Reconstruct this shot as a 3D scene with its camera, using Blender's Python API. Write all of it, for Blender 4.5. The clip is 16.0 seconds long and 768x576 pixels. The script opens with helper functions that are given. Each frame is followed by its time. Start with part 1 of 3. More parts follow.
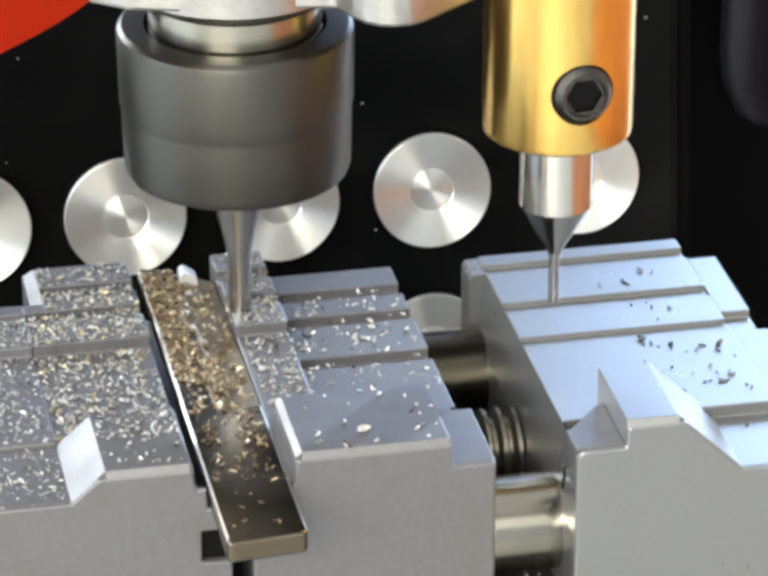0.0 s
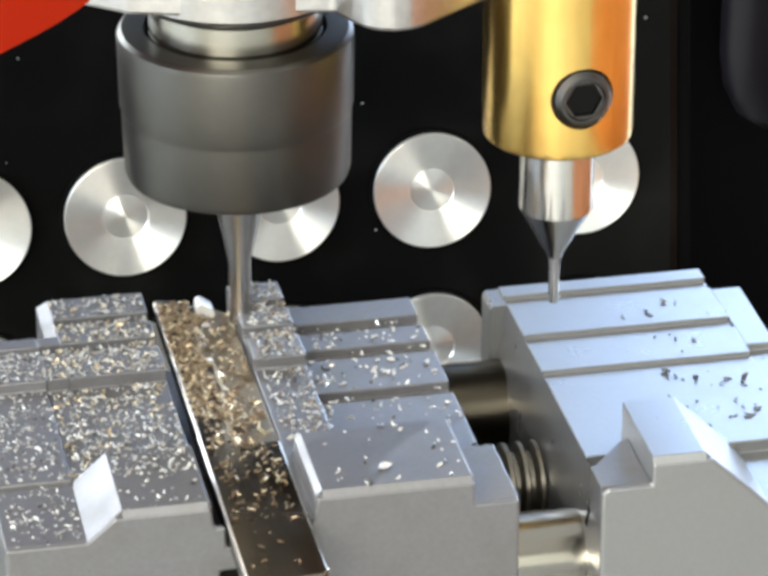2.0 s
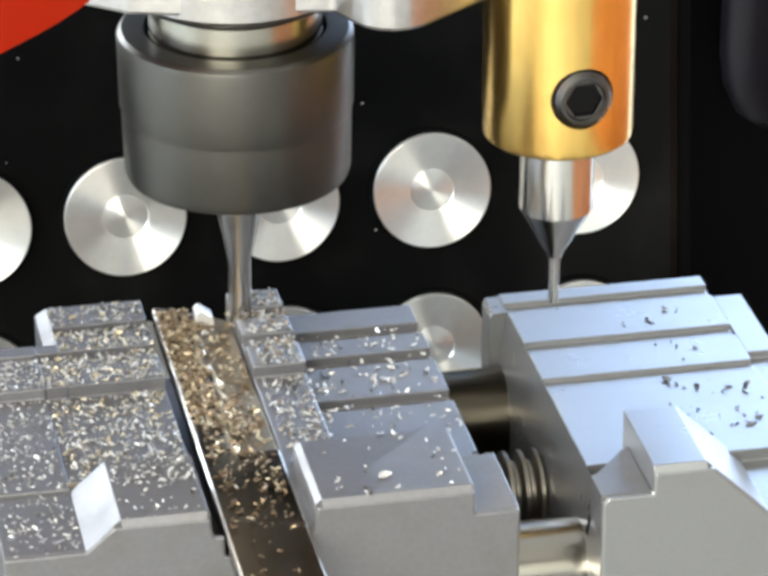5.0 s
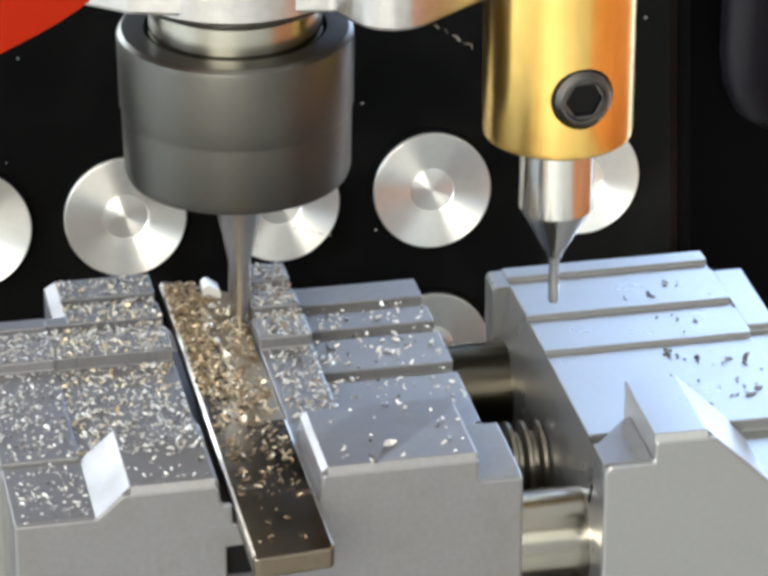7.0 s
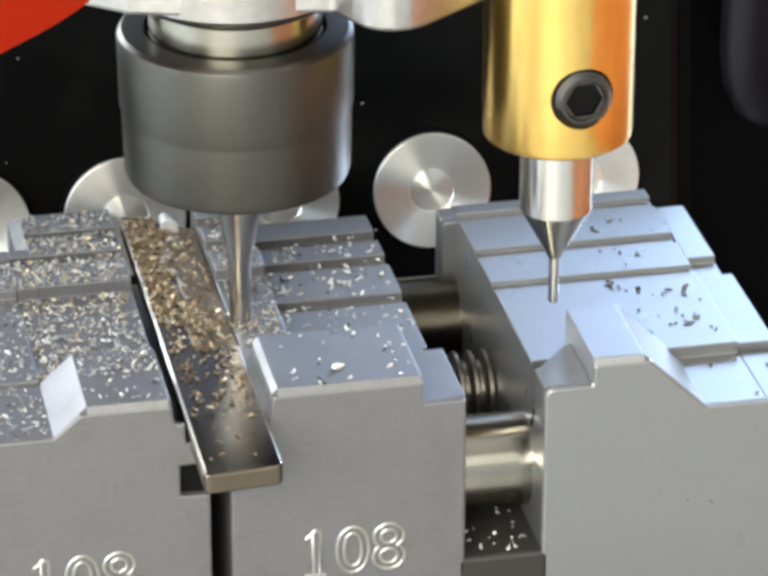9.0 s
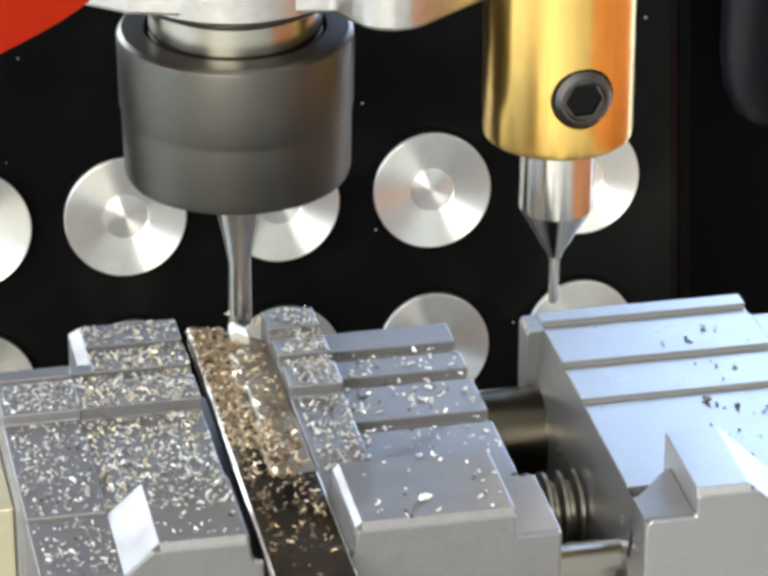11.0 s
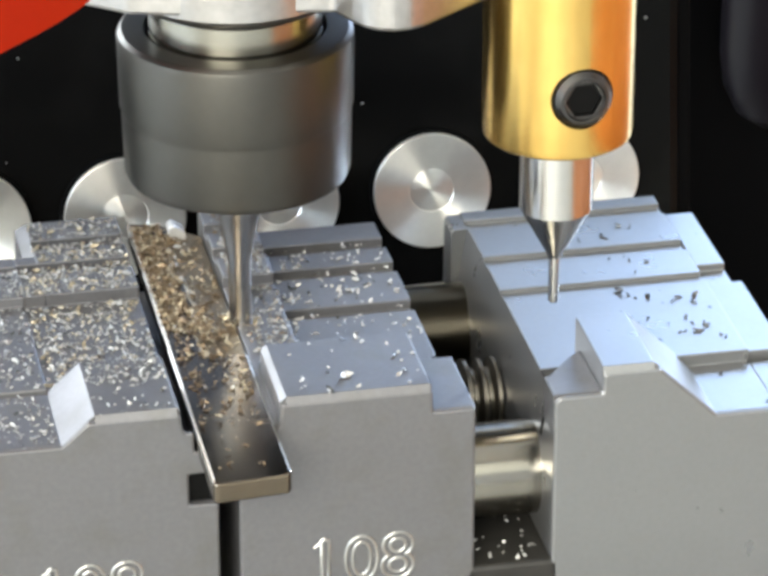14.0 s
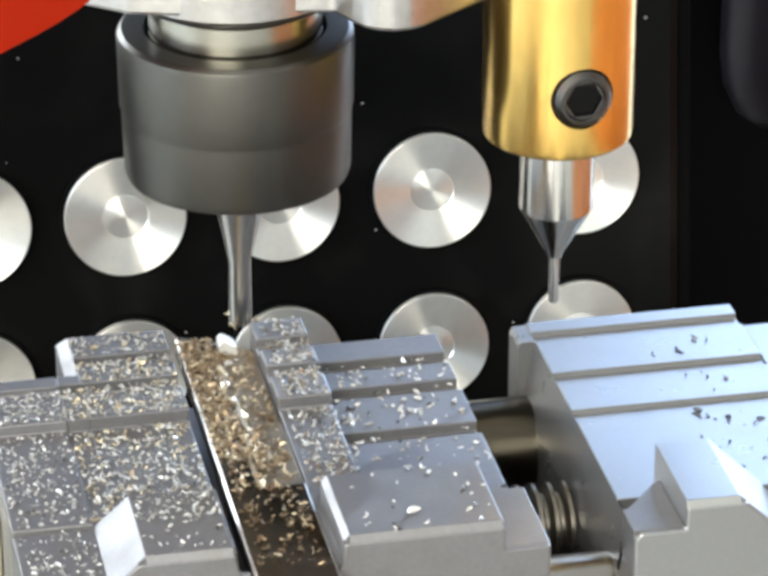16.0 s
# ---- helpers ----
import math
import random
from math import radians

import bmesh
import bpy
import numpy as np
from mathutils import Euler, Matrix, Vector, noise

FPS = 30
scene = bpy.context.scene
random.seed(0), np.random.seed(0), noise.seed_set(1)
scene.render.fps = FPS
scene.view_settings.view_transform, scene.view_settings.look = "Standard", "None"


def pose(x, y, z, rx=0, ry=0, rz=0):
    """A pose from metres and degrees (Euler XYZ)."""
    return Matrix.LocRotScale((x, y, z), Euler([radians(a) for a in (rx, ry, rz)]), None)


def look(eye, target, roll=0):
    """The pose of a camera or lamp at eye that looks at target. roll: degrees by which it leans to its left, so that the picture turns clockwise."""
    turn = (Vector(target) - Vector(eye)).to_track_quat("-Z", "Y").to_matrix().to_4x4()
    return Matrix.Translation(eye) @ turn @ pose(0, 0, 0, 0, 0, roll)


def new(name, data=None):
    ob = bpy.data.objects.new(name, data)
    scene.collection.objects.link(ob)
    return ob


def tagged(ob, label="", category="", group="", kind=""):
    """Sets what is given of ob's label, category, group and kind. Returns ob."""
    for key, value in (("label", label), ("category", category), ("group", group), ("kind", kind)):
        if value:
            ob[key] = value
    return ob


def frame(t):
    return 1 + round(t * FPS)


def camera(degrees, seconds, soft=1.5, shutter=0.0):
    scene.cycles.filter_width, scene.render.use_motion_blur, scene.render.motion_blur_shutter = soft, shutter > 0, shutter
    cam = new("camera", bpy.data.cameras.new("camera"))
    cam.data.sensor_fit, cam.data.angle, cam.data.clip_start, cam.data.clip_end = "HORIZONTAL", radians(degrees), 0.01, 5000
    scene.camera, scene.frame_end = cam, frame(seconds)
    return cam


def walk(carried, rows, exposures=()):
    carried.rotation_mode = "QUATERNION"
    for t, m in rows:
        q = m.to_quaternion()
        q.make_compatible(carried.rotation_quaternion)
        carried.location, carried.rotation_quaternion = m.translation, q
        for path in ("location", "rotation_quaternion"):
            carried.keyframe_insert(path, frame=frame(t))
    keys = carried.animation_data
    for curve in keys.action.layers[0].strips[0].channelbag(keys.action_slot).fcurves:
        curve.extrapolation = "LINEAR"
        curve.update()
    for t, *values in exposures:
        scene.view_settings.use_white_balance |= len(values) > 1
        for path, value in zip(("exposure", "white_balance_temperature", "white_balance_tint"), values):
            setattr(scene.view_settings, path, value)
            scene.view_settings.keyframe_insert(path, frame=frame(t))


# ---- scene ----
# ---- camera: a phone on a stand, strongly zoomed in ----
EYE = Vector((-0.06516, -0.35301, 0.20326))
AIM = EYE + Vector((0.17969, 0.87643, -0.44675))
cam = camera(11.18, 16.0, soft=3.8, shutter=0.0)
walk(cam, [(0.0, look(EYE, AIM)), (16.0, look(EYE, AIM))])

# ---- light: a big window behind the machine, one beside it, and added unseen fill lamps ----
world = bpy.data.worlds.new("daylight")
scene.world = world
world.use_nodes = True
wn = world.node_tree.nodes
sky = wn.new("ShaderNodeTexSky")
sky.sky_type = "NISHITA"
sky.sun_disc = False
sky.sun_elevation, sky.sun_rotation = radians(23.5), radians(46)
world.node_tree.links.new(sky.outputs[0], wn["Background"].inputs[0])
wn["Background"].inputs[1].default_value = 0.08

# low sun from behind and the right, past the machine's panel
sun = new("sun", bpy.data.lights.new("sun", "SUN"))
sun.data.energy, sun.data.angle, sun.data.color = 5.0, radians(0.6), (0.64, 0.81, 1.0)
sun.matrix_world = look((0.66, 0.637, 0.40), (0, 0, 0))


def area_lamp(name, eye, target, w, h, power, colour):
    lamp = new(name, bpy.data.lights.new(name, "AREA"))
    lamp.data.shape, lamp.data.size, lamp.data.size_y = "RECTANGLE", w, h
    lamp.data.energy, lamp.data.color = power, colour
    lamp.matrix_world = look(eye, target)
    return lamp


area_lamp("window_light_back", (0.94, 1.46, 0.28), (0.94, 0.0, 0.28), 1.0, 1.56, 36.0, (0.42, 0.63, 1.0))
# dimmer lamp, added to keep the left and centre tops dark
area_lamp("dim_light_back", (0.09, 1.46, 0.28), (0.09, 0.0, 0.28), 0.68, 1.56, 0.5, (0.36, 0.52, 1.0))
# unseen lamp, added to whiten the flanks that face left
area_lamp("fill_light_corner", (-0.80, 1.46, 0.45), (-0.80, 0.0, 0.45), 0.9, 0.8, 25.0, (0.86, 0.93, 1.0))
area_lamp("window_light_side", (-1.46, -0.2, 0.55), (0.0, -0.2, 0.4), 1.2, 0.9, 38.0, (0.74, 0.88, 1.0))
# unseen fill lamps, added to light the right and front faces
area_lamp("fill_light_right", (1.46, 0.2, 0.70), (0.0, 0.2, 0.70), 1.0, 0.8, 1.3, (1.0, 0.74, 0.5))
area_lamp("fill_light_front", (-0.80, -1.46, 0.85), (-0.80, 0.0, 0.5), 1.2, 0.8, 58.0, (1.0, 0.972, 0.85))
area_lamp("fill_light_front_right", (0.80, -1.46, 0.90), (0.80, 0.0, 0.55), 1.22, 0.76, 6.0, (0.99, 1.0, 0.86))
scene.view_settings.exposure = 0.25

MM = 0.001


# ---- materials ----
def shader(name, colour, metallic=0.0, rough=0.5, grain=0.0, grain_scale=400.0, bump=0.0, stretch=(1, 1, 1), stain=0.0,
           stain_colour=None, rough_var=0.0, coord="Object"):
    """A principled material with fine grain, broad stains and a light relief, in object space."""
    m = bpy.data.materials.new(name)
    m.use_nodes = True
    nt = m.node_tree
    b = nt.nodes["Principled BSDF"]
    b.inputs["Metallic"].default_value, b.inputs["Roughness"].default_value = metallic, rough
    tc = nt.nodes.new("ShaderNodeTexCoord")
    mp = nt.nodes.new("ShaderNodeMapping")
    mp.inputs["Scale"].default_value = stretch
    nt.links.new(tc.outputs[coord], mp.inputs[0])
    fine = nt.nodes.new("ShaderNodeTexNoise")
    fine.inputs["Scale"].default_value, fine.inputs["Detail"].default_value = grain_scale, 4.0
    nt.links.new(mp.outputs[0], fine.inputs["Vector"])
    broad = nt.nodes.new("ShaderNodeTexNoise")
    broad.inputs["Scale"].default_value, broad.inputs["Detail"].default_value = grain_scale * 0.12, 5.0
    nt.links.new(tc.outputs[coord], broad.inputs["Vector"])
    dark = [c * (1 - grain) for c in colour]
    mix = nt.nodes.new("ShaderNodeMix")
    mix.data_type = "RGBA"
    mix.inputs["A"].default_value, mix.inputs["B"].default_value = (*dark, 1), (*colour, 1)
    nt.links.new(fine.outputs["Fac"], mix.inputs["Factor"])
    mix2 = nt.nodes.new("ShaderNodeMix")
    mix2.data_type = "RGBA"
    ramp = nt.nodes.new("ShaderNodeMapRange")
    ramp.inputs["From Min"].default_value, ramp.inputs["From Max"].default_value = 0.5, 0.75
    ramp.inputs["To Max"].default_value = stain
    nt.links.new(broad.outputs["Fac"], ramp.inputs["Value"])
    nt.links.new(ramp.outputs[0], mix2.inputs["Factor"])
    nt.links.new(mix.outputs["Result"], mix2.inputs["A"])
    mix2.inputs["B"].default_value = (*(stain_colour or [c * 0.5 for c in colour]), 1)
    nt.links.new(mix2.outputs["Result"], b.inputs["Base Color"])
    if rough_var:
        rr = nt.nodes.new("ShaderNodeMapRange")
        rr.inputs["From Min"].default_value, rr.inputs["From Max"].default_value = 0.3, 0.7
        rr.inputs["To Min"].default_value, rr.inputs["To Max"].default_value = max(0.02, rough - rough_var), rough + rough_var
        nt.links.new(broad.outputs["Fac"], rr.inputs["Value"])
        nt.links.new(rr.outputs[0], b.inputs["Roughness"])
    if bump:
        bp = nt.nodes.new("ShaderNodeBump")
        bp.inputs["Strength"].default_value, bp.inputs["Distance"].default_value = bump, 0.0002
        nt.links.new(fine.outputs["Fac"], bp.inputs["Height"])
        nt.links.new(bp.outputs[0], b.inputs["Normal"])
    return m


def spun(name, colour, rough, aniso, **wear):
    """Metal turned on a lathe: its gloss is drawn out round the object's z axis."""
    m = shader(name, colour, 1.0, rough, **{**dict(grain=0.12, grain_scale=900, bump=0.02), **wear})
    b = m.node_tree.nodes["Principled BSDF"]
    tan = m.node_tree.nodes.new("ShaderNodeTangent")
    tan.direction_type, tan.axis = "RADIAL", "Z"
    m.node_tree.links.new(tan.outputs[0], b.inputs["Tangent"])
    b.inputs["Anisotropic"].default_value, b.inputs["Anisotropic Rotation"].default_value = aniso, 0.25
    return m


jaw_metal = shader("ground_steel", (0.17, 0.167, 0.174), 0.56, 0.38, grain=0.25, grain_scale=1500, bump=0.07, stain=0.4, stain_colour=(0.115, 0.112, 0.092), rough_var=0.07)
satin_jaw = shader("satin_milled_steel", (0.245, 0.246, 0.25), 0.72, 0.29, grain=0.12, grain_scale=1500, bump=0.02, stain=0.04, rough_var=0.02)
rod_metal = shader("polished_rod_steel", (0.30, 0.28, 0.24), 1.0, 0.2, grain=0.1, grain_scale=900, stretch=(0.1, 1, 1), bump=0.03, stain=0.3)
# paler steel that paints highlights on the key's edges and the figures
figure_metal = shader("lit_edge_steel", (0.50, 0.49, 0.465), 0.9, 0.28, grain=0.15, grain_scale=1500, bump=0.05)
dull_rod = shader("dull_oily_rod_steel", (0.075, 0.066, 0.05), 1.0, 0.3, grain=0.2, grain_scale=900, stretch=(0.1, 1, 1), bump=0.05, stain=0.4)
thread_metal = shader("oily_thread_steel", (0.22, 0.20, 0.17), 0.9, 0.35, grain=0.4, grain_scale=1500, bump=0.1)
key_metal = shader("worn_dark_key_steel", (0.18, 0.145, 0.107), 1.0, 0.22, grain=0.25, grain_scale=1300, bump=0.06, stain=0.4, stain_colour=(0.15, 0.115, 0.08), rough_var=0.06)
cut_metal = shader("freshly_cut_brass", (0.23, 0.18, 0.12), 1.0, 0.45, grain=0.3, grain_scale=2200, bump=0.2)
fresh_cut = shader("lit_cut_brass", (0.42, 0.33, 0.21), 1.0, 0.42, grain=0.2, grain_scale=2200, bump=0.25)
nut_metal = spun("blackened_steel", (0.098, 0.094, 0.085), 0.40, 0.35)
bright_metal = spun("turned_bright_steel", (0.60, 0.585, 0.56), 0.15, 0.1)
nose_metal = spun("turned_spindle_steel", (0.36, 0.345, 0.30), 0.22, 0.2)
cutter_metal = spun("ground_carbide", (0.50, 0.49, 0.48), 0.25, 0.4)
brass = spun("lacquered_brass", (0.90, 0.60, 0.18), 0.22, 0.4, grain=0.25, bump=0.06, stain=0.35, stain_colour=(0.62, 0.36, 0.08), stretch=(1, 1, 0.3))
socket_steel = shader("black_oxide_screw", (0.11, 0.105, 0.10), 1.0, 0.32, grain=0.3, grain_scale=2500, bump=0.08)
disc_metal = spun("spun_aluminium", (0.97, 0.955, 0.91), 0.33, 0.92)
disc_metal.node_tree.nodes["Principled BSDF"].inputs["Metallic"].default_value = 0.9
panel_black = shader("black_plastic", (0.004, 0.004, 0.004), 0.0, 0.16, grain=0.2, grain_scale=700, bump=0.01, stain=0.3, stain_colour=(0.016, 0.016, 0.015))
# near-black that stands for the shade inside narrow recesses
recess_black = shader("recess_shade_black", (0.006, 0.006, 0.006), 0.0, 0.5, grain=0.3, grain_scale=900, bump=0.1)
panel_edge = shader("dark_grey_plastic", (0.003, 0.003, 0.0033), 0.0, 0.5, grain=0.2, grain_scale=700, bump=0.04)
cast_alu = shader("milled_aluminium", (0.57, 0.55, 0.54), 1.0, 0.3, grain=0.35, grain_scale=700, bump=0.2, stain=0.35)
red_paint = shader("red_gloss_paint", (0.34, 0.014, 0.003), 0.0, 0.25, grain=0.06, grain_scale=600, bump=0.02)
orange_paint = shader("orange_red_paint", (0.36, 0.13, 0.045), 0.0, 0.45, grain=0.06, grain_scale=600, bump=0.02)
knob_black = shader("glossy_dark_plastic", (0.010, 0.008, 0.010), 0.0, 0.3, grain=0.2, grain_scale=700, bump=0.02)
red_paint.node_tree.nodes["Principled BSDF"].inputs["Specular IOR Level"].default_value = 0.1
for m, level in ((panel_black, 0.06), (panel_edge, 0.03), (recess_black, 0.04), (knob_black, 0.15)):
    m.node_tree.nodes["Principled BSDF"].inputs["Specular IOR Level"].default_value = level
tan_plate = shader("brass_toned_plate", (0.50, 0.45, 0.32), 0.7, 0.4, grain=0.2, grain_scale=900, bump=0.05)
base_dark = shader("oily_dark_casting", (0.03, 0.028, 0.025), 0.2, 0.5, grain=0.5, grain_scale=500, bump=0.2)
base_grey = shader("grey_machine_casting", (0.06, 0.058, 0.055), 0.1, 0.5, grain=0.3, grain_scale=300, bump=0.15, stain=0.3)
wood = shader("pale_bench_top", (0.38, 0.37, 0.335), 0.0, 0.5, grain=0.12, grain_scale=30, stretch=(1, 8, 1), bump=0.1)
plaster = shader("plaster", (0.62, 0.60, 0.56), 0.0, 0.8, grain=0.06, grain_scale=8, bump=0.1)
# unseen wall tinted orange to give the metal its orange reflections
reflected_orange = shader("orange_reflection_wall", (0.38, 0.21, 0.12), 0.0, 0.7, grain=0.08, grain_scale=8, bump=0.1)
floor_grey = shader("concrete", (0.30, 0.29, 0.28), 0.0, 0.7, grain=0.2, grain_scale=10, bump=0.1)
chip_metal = shader("bright_metal_chips", (0.60, 0.59, 0.57), 0.4, 0.4, grain=0.3, grain_scale=3000)
chip_brass = shader("brassy_metal_chips", (0.46, 0.39, 0.27), 0.5, 0.4, grain=0.3, grain_scale=3000)
chip_silver = shader("fine_silvery_chips", (0.43, 0.425, 0.41), 0.35, 0.42, grain=0.35, grain_scale=3000)
chip_brown = shader("oily_brown_metal_chips", (0.22, 0.16, 0.10), 0.7, 0.4, grain=0.3, grain_scale=3000)
chip_dark = shader("dark_metal_chips", (0.13, 0.13, 0.13), 0.9, 0.4, grain=0.3, grain_scale=3000)


# ---- mesh helpers (dimensions in millimetres) ----
def part(name, bm, material, parent=None, label="", smooth=False, sharp=19):
    me = bpy.data.meshes.new(name)
    bmesh.ops.recalc_face_normals(bm, faces=bm.faces)
    bm.to_mesh(me)
    bm.free()
    me.transform(Matrix.Scale(MM, 4))
    me.materials.append(material)
    if smooth:
        for p in me.polygons:
            p.use_smooth = True
        me.set_sharp_from_angle(angle=radians(sharp))
    ob = new(name, me)
    ob.parent = parent
    if label:
        tagged(ob, label)
    return ob


def bevelled(bm, verts, amount):
    if amount:
        edges = {e for v in verts for e in v.link_edges}
        sharp = [e for e in edges if len(e.link_faces) == 2 and e.calc_face_angle(0) > 0.3]
        bmesh.ops.bevel(bm, geom=sharp, offset=amount, segments=2, affect="EDGES", profile=0.5, clamp_overlap=True)


def prism(bm, poly, axis, a, b, bevel=0.12):
    """poly: points of a closed outline; axis: the letter along which it is drawn from a to b. Outline points are (y, z), (x, z) or (x, y)."""
    def at(p, s):
        return {"x": (s, p[0], p[1]), "y": (p[0], s, p[1]), "z": (p[0], p[1], s)}[axis]
    lo = [bm.verts.new(at(p, a)) for p in poly]
    hi = [bm.verts.new(at(p, b)) for p in poly]
    n = len(poly)
    faces = [bm.faces.new(lo), bm.faces.new(hi[::-1])]
    for i in range(n):
        faces.append(bm.faces.new((lo[i], hi[i], hi[(i + 1) % n], lo[(i + 1) % n])))
    bmesh.ops.recalc_face_normals(bm, faces=faces)
    bevelled(bm, lo + hi, bevel)


def block(bm, x0, x1, y0, y1, z0, z1, bevel=0.12):
    prism(bm, [(x0, y0), (x1, y0), (x1, y1), (x0, y1)], "z", z0, z1, bevel)


def lathe(bm, profile, centre=(0, 0, 0), axis="z", seg=72):
    """profile: (radius, height) from one end to the other; radius 0 closes an end."""
    rings = []
    for r, h in profile:
        ring = []
        for i in range(seg if r > 1e-6 else 1):
            a = 2 * math.pi * i / seg
            p = (r * math.cos(a), r * math.sin(a), h)
            p = {"z": p, "x": (p[2], p[0], p[1]), "y": (p[0], p[2], p[1])}[axis]
            ring.append(bm.verts.new(Vector(p) + Vector(centre)))
        rings.append(ring)
    for lo, hi in zip(rings, rings[1:]):
        for i in range(seg):
            j = (i + 1) % seg
            if len(lo) == 1 and len(hi) == 1:
                continue
            if len(lo) == 1:
                bm.faces.new((lo[0], hi[j], hi[i]))
            elif len(hi) == 1:
                bm.faces.new((lo[i], lo[j], hi[0]))
            else:
                bm.faces.new((lo[i], lo[j], hi[j], hi[i]))


def rod(bm, pts, radius, seg=10):
    """A round bar through the points, in the plane of x and z."""
    rings = []
    for k, p in enumerate(pts):
        d = (Vector(pts[min(k + 1, len(pts) - 1)]) - Vector(pts[max(k - 1, 0)])).normalized()
        side = d.cross(Vector((0, 1, 0)))
        rings.append([bm.verts.new(Vector(p) + radius * (side * math.cos(2 * math.pi * i / seg) + Vector((0, 1, 0)) * math.sin(2 * math.pi * i / seg))) for i in range(seg)])
    for a, b in zip(rings, rings[1:]):
        for i in range(seg):
            bm.faces.new((a[i], a[(i + 1) % seg], b[(i + 1) % seg], b[i]))
    bm.faces.new(rings[0][::-1])
    bm.faces.new(rings[-1])


def stepped(z1, z2, ys, back, depth=1.1):
    """The top outline of a jaw from its front to its back: level z1, a rise to z2 at the first of ys, then narrow grooves at the others."""
    pts = []
    for k, y in enumerate(ys):
        if k == 0:
            pts += [(y - 0.25, z1 - 0.12), (y, z1 - 0.12), (y, z2)] if z2 > z1 + 0.5 else [(y - 2.4, z1), (y - 2.1, z1 - depth), (y, z1 - depth), (y, z2)]
        else:
            pts += [(y - 2.4, z2), (y - 2.1, z2 - depth), (y, z2 - depth), (y, z2 + 0.12)]
    pts += [(back, z2 + 0.05)]
    return pts


# ---- the room ----
def room():
    def wall(name, x0, x1, y0, y1, z0, z1, mat):
        bm = bmesh.new()
        block(bm, x0, x1, y0, y1, z0, z1, 0)
        ob = part(name, bm, mat)
        tagged(ob, kind="structure")
        return ob
    wall("floor", -1500, 1500, -1500, 1500, -1050, -1000, floor_grey)
    wall("ceiling", -1500, 1500, -1500, 1500, 1450, 1500, plaster)

    def pierced(name, mat, along, at0, at1, *holes):
        """A wall with window openings (u0, u1, v0, v1), in order along it."""
        bm = bmesh.new()
        pieces, u = [], -1500
        for u0, u1, v0, v1 in holes:
            pieces += [(u, u0, -1000, 1450), (u0, u1, -1000, v0), (u0, u1, v1, 1450)]
            u = u1
        for a, b, c, d in pieces + [(u, 1500, -1000, 1450)]:
            if along == "x":
                block(bm, a, b, at0, at1, c, d, 0)
            else:
                block(bm, at0, at1, a, b, c, d, 0)
        tagged(part(name, bm, mat), kind="structure")
    # unseen openings, made for the lamps; the second eastern one admits the sun
    pierced("wall_north", plaster, "x", 1500, 1600, (-1260, -340, 40, 860), (-260, 430, -510, 1070), (440, 1450, -510, 1070))
    pierced("wall_south", plaster, "x", -1600, -1500, (-1410, -190, 440, 1260), (170, 1430, 440, 1320))
    pierced("wall_west", plaster, "y", -1600, -1500, (-820, 420, 80, 1020))
    pierced("wall_east", reflected_orange, "y", 1500, 1508, (-320, 720, 280, 1120), (1000, 1498, 500, 1300))
    bm = bmesh.new()
    block(bm, -900, 900, -900, 420, -150, -110, 3)
    for x in (-840, 840):
        for y in (-840, 360):
            block(bm, x - 40, x + 40, y - 40, y + 40, -1000, -150, 3)
    ob = part("workbench", bm, wood)
    tagged(ob, "pale grey workbench under the key machine", "workbench")


room()


# ---- the key pad behind the vice ----
def key_pad():
    pad = new("key_machine_panel", None)
    tagged(pad, "black plastic machine panel with spun aluminium buttons", "control panel")
    bm = bmesh.new()
    block(bm, -110, 69.5, 0, 14, -95, 31.2, 1.5)
    part("panel", bm, panel_black, pad)
    bm = bmesh.new()
    block(bm, 69.9, 71.6, 3, 24, -95, 31.2, 0.3)
    part("edge_strip", bm, panel_edge, pad)
    pad.matrix_world = pose(0, 0.106, -0.017, -7)
    return pad


PAD = key_pad()


def push_button(x, z, radius):
    bm = bmesh.new()
    lathe(bm, [(0, 0.55), (radius * 0.38, 0.26), (radius * 0.39, 0.34), (radius * 0.99, 0.95), (radius, 0.93), (radius, 0.0), (0, 0.0)], seg=96)
    ob = part("button", bm, disc_metal, PAD, "spun aluminium button with a dished centre", smooth=True, sharp=6)
    ob.matrix_local = pose(x * MM, -0.6 * MM, z * MM, 90)
    bm = bmesh.new()
    lathe(bm, [(radius + 0.1, -0.2), (radius + 0.1, 0.5), (radius + 0.5, 0.5), (radius + 0.5, -0.2)], seg=96)
    rim = part("rim", bm, panel_edge, ob, "dark plastic ring", smooth=True)
    rim.matrix_local = pose(0, 0, -0.4 * MM)


for x, r in ((-25.9, 7.95), (-5.6, 7.95), (14.8, 7.85), (35.2, 7.8), (55.5, 7.75)):
    push_button(x, 0.45, r)
for x, r in ((-26.0, 7.5), (-5.5, 7.5), (15.0, 7.45), (35.0, 7.4), (55.2, 7.35)):
    push_button(x, -21.5, r)


def dark_column():
    bm = bmesh.new()
    lathe(bm, [(0, -32), (3.5, -31.6), (6.5, -29.5), (8.4, -25.5), (9.0, -21), (9.0, 12), (0, 12)], (97, 150, 0))
    ob = part("machine_post", bm, knob_black, smooth=True)
    tagged(ob, "dark plastic round post with a domed end", "machine post")
    bm = bmesh.new()
    block(bm, 66, 150, 166, 178, -110, 20, 2)
    ob = part("machine_back_plate", bm, panel_edge)
    tagged(ob, "matt black back plate of the key machine", "machine plate")


dark_column()


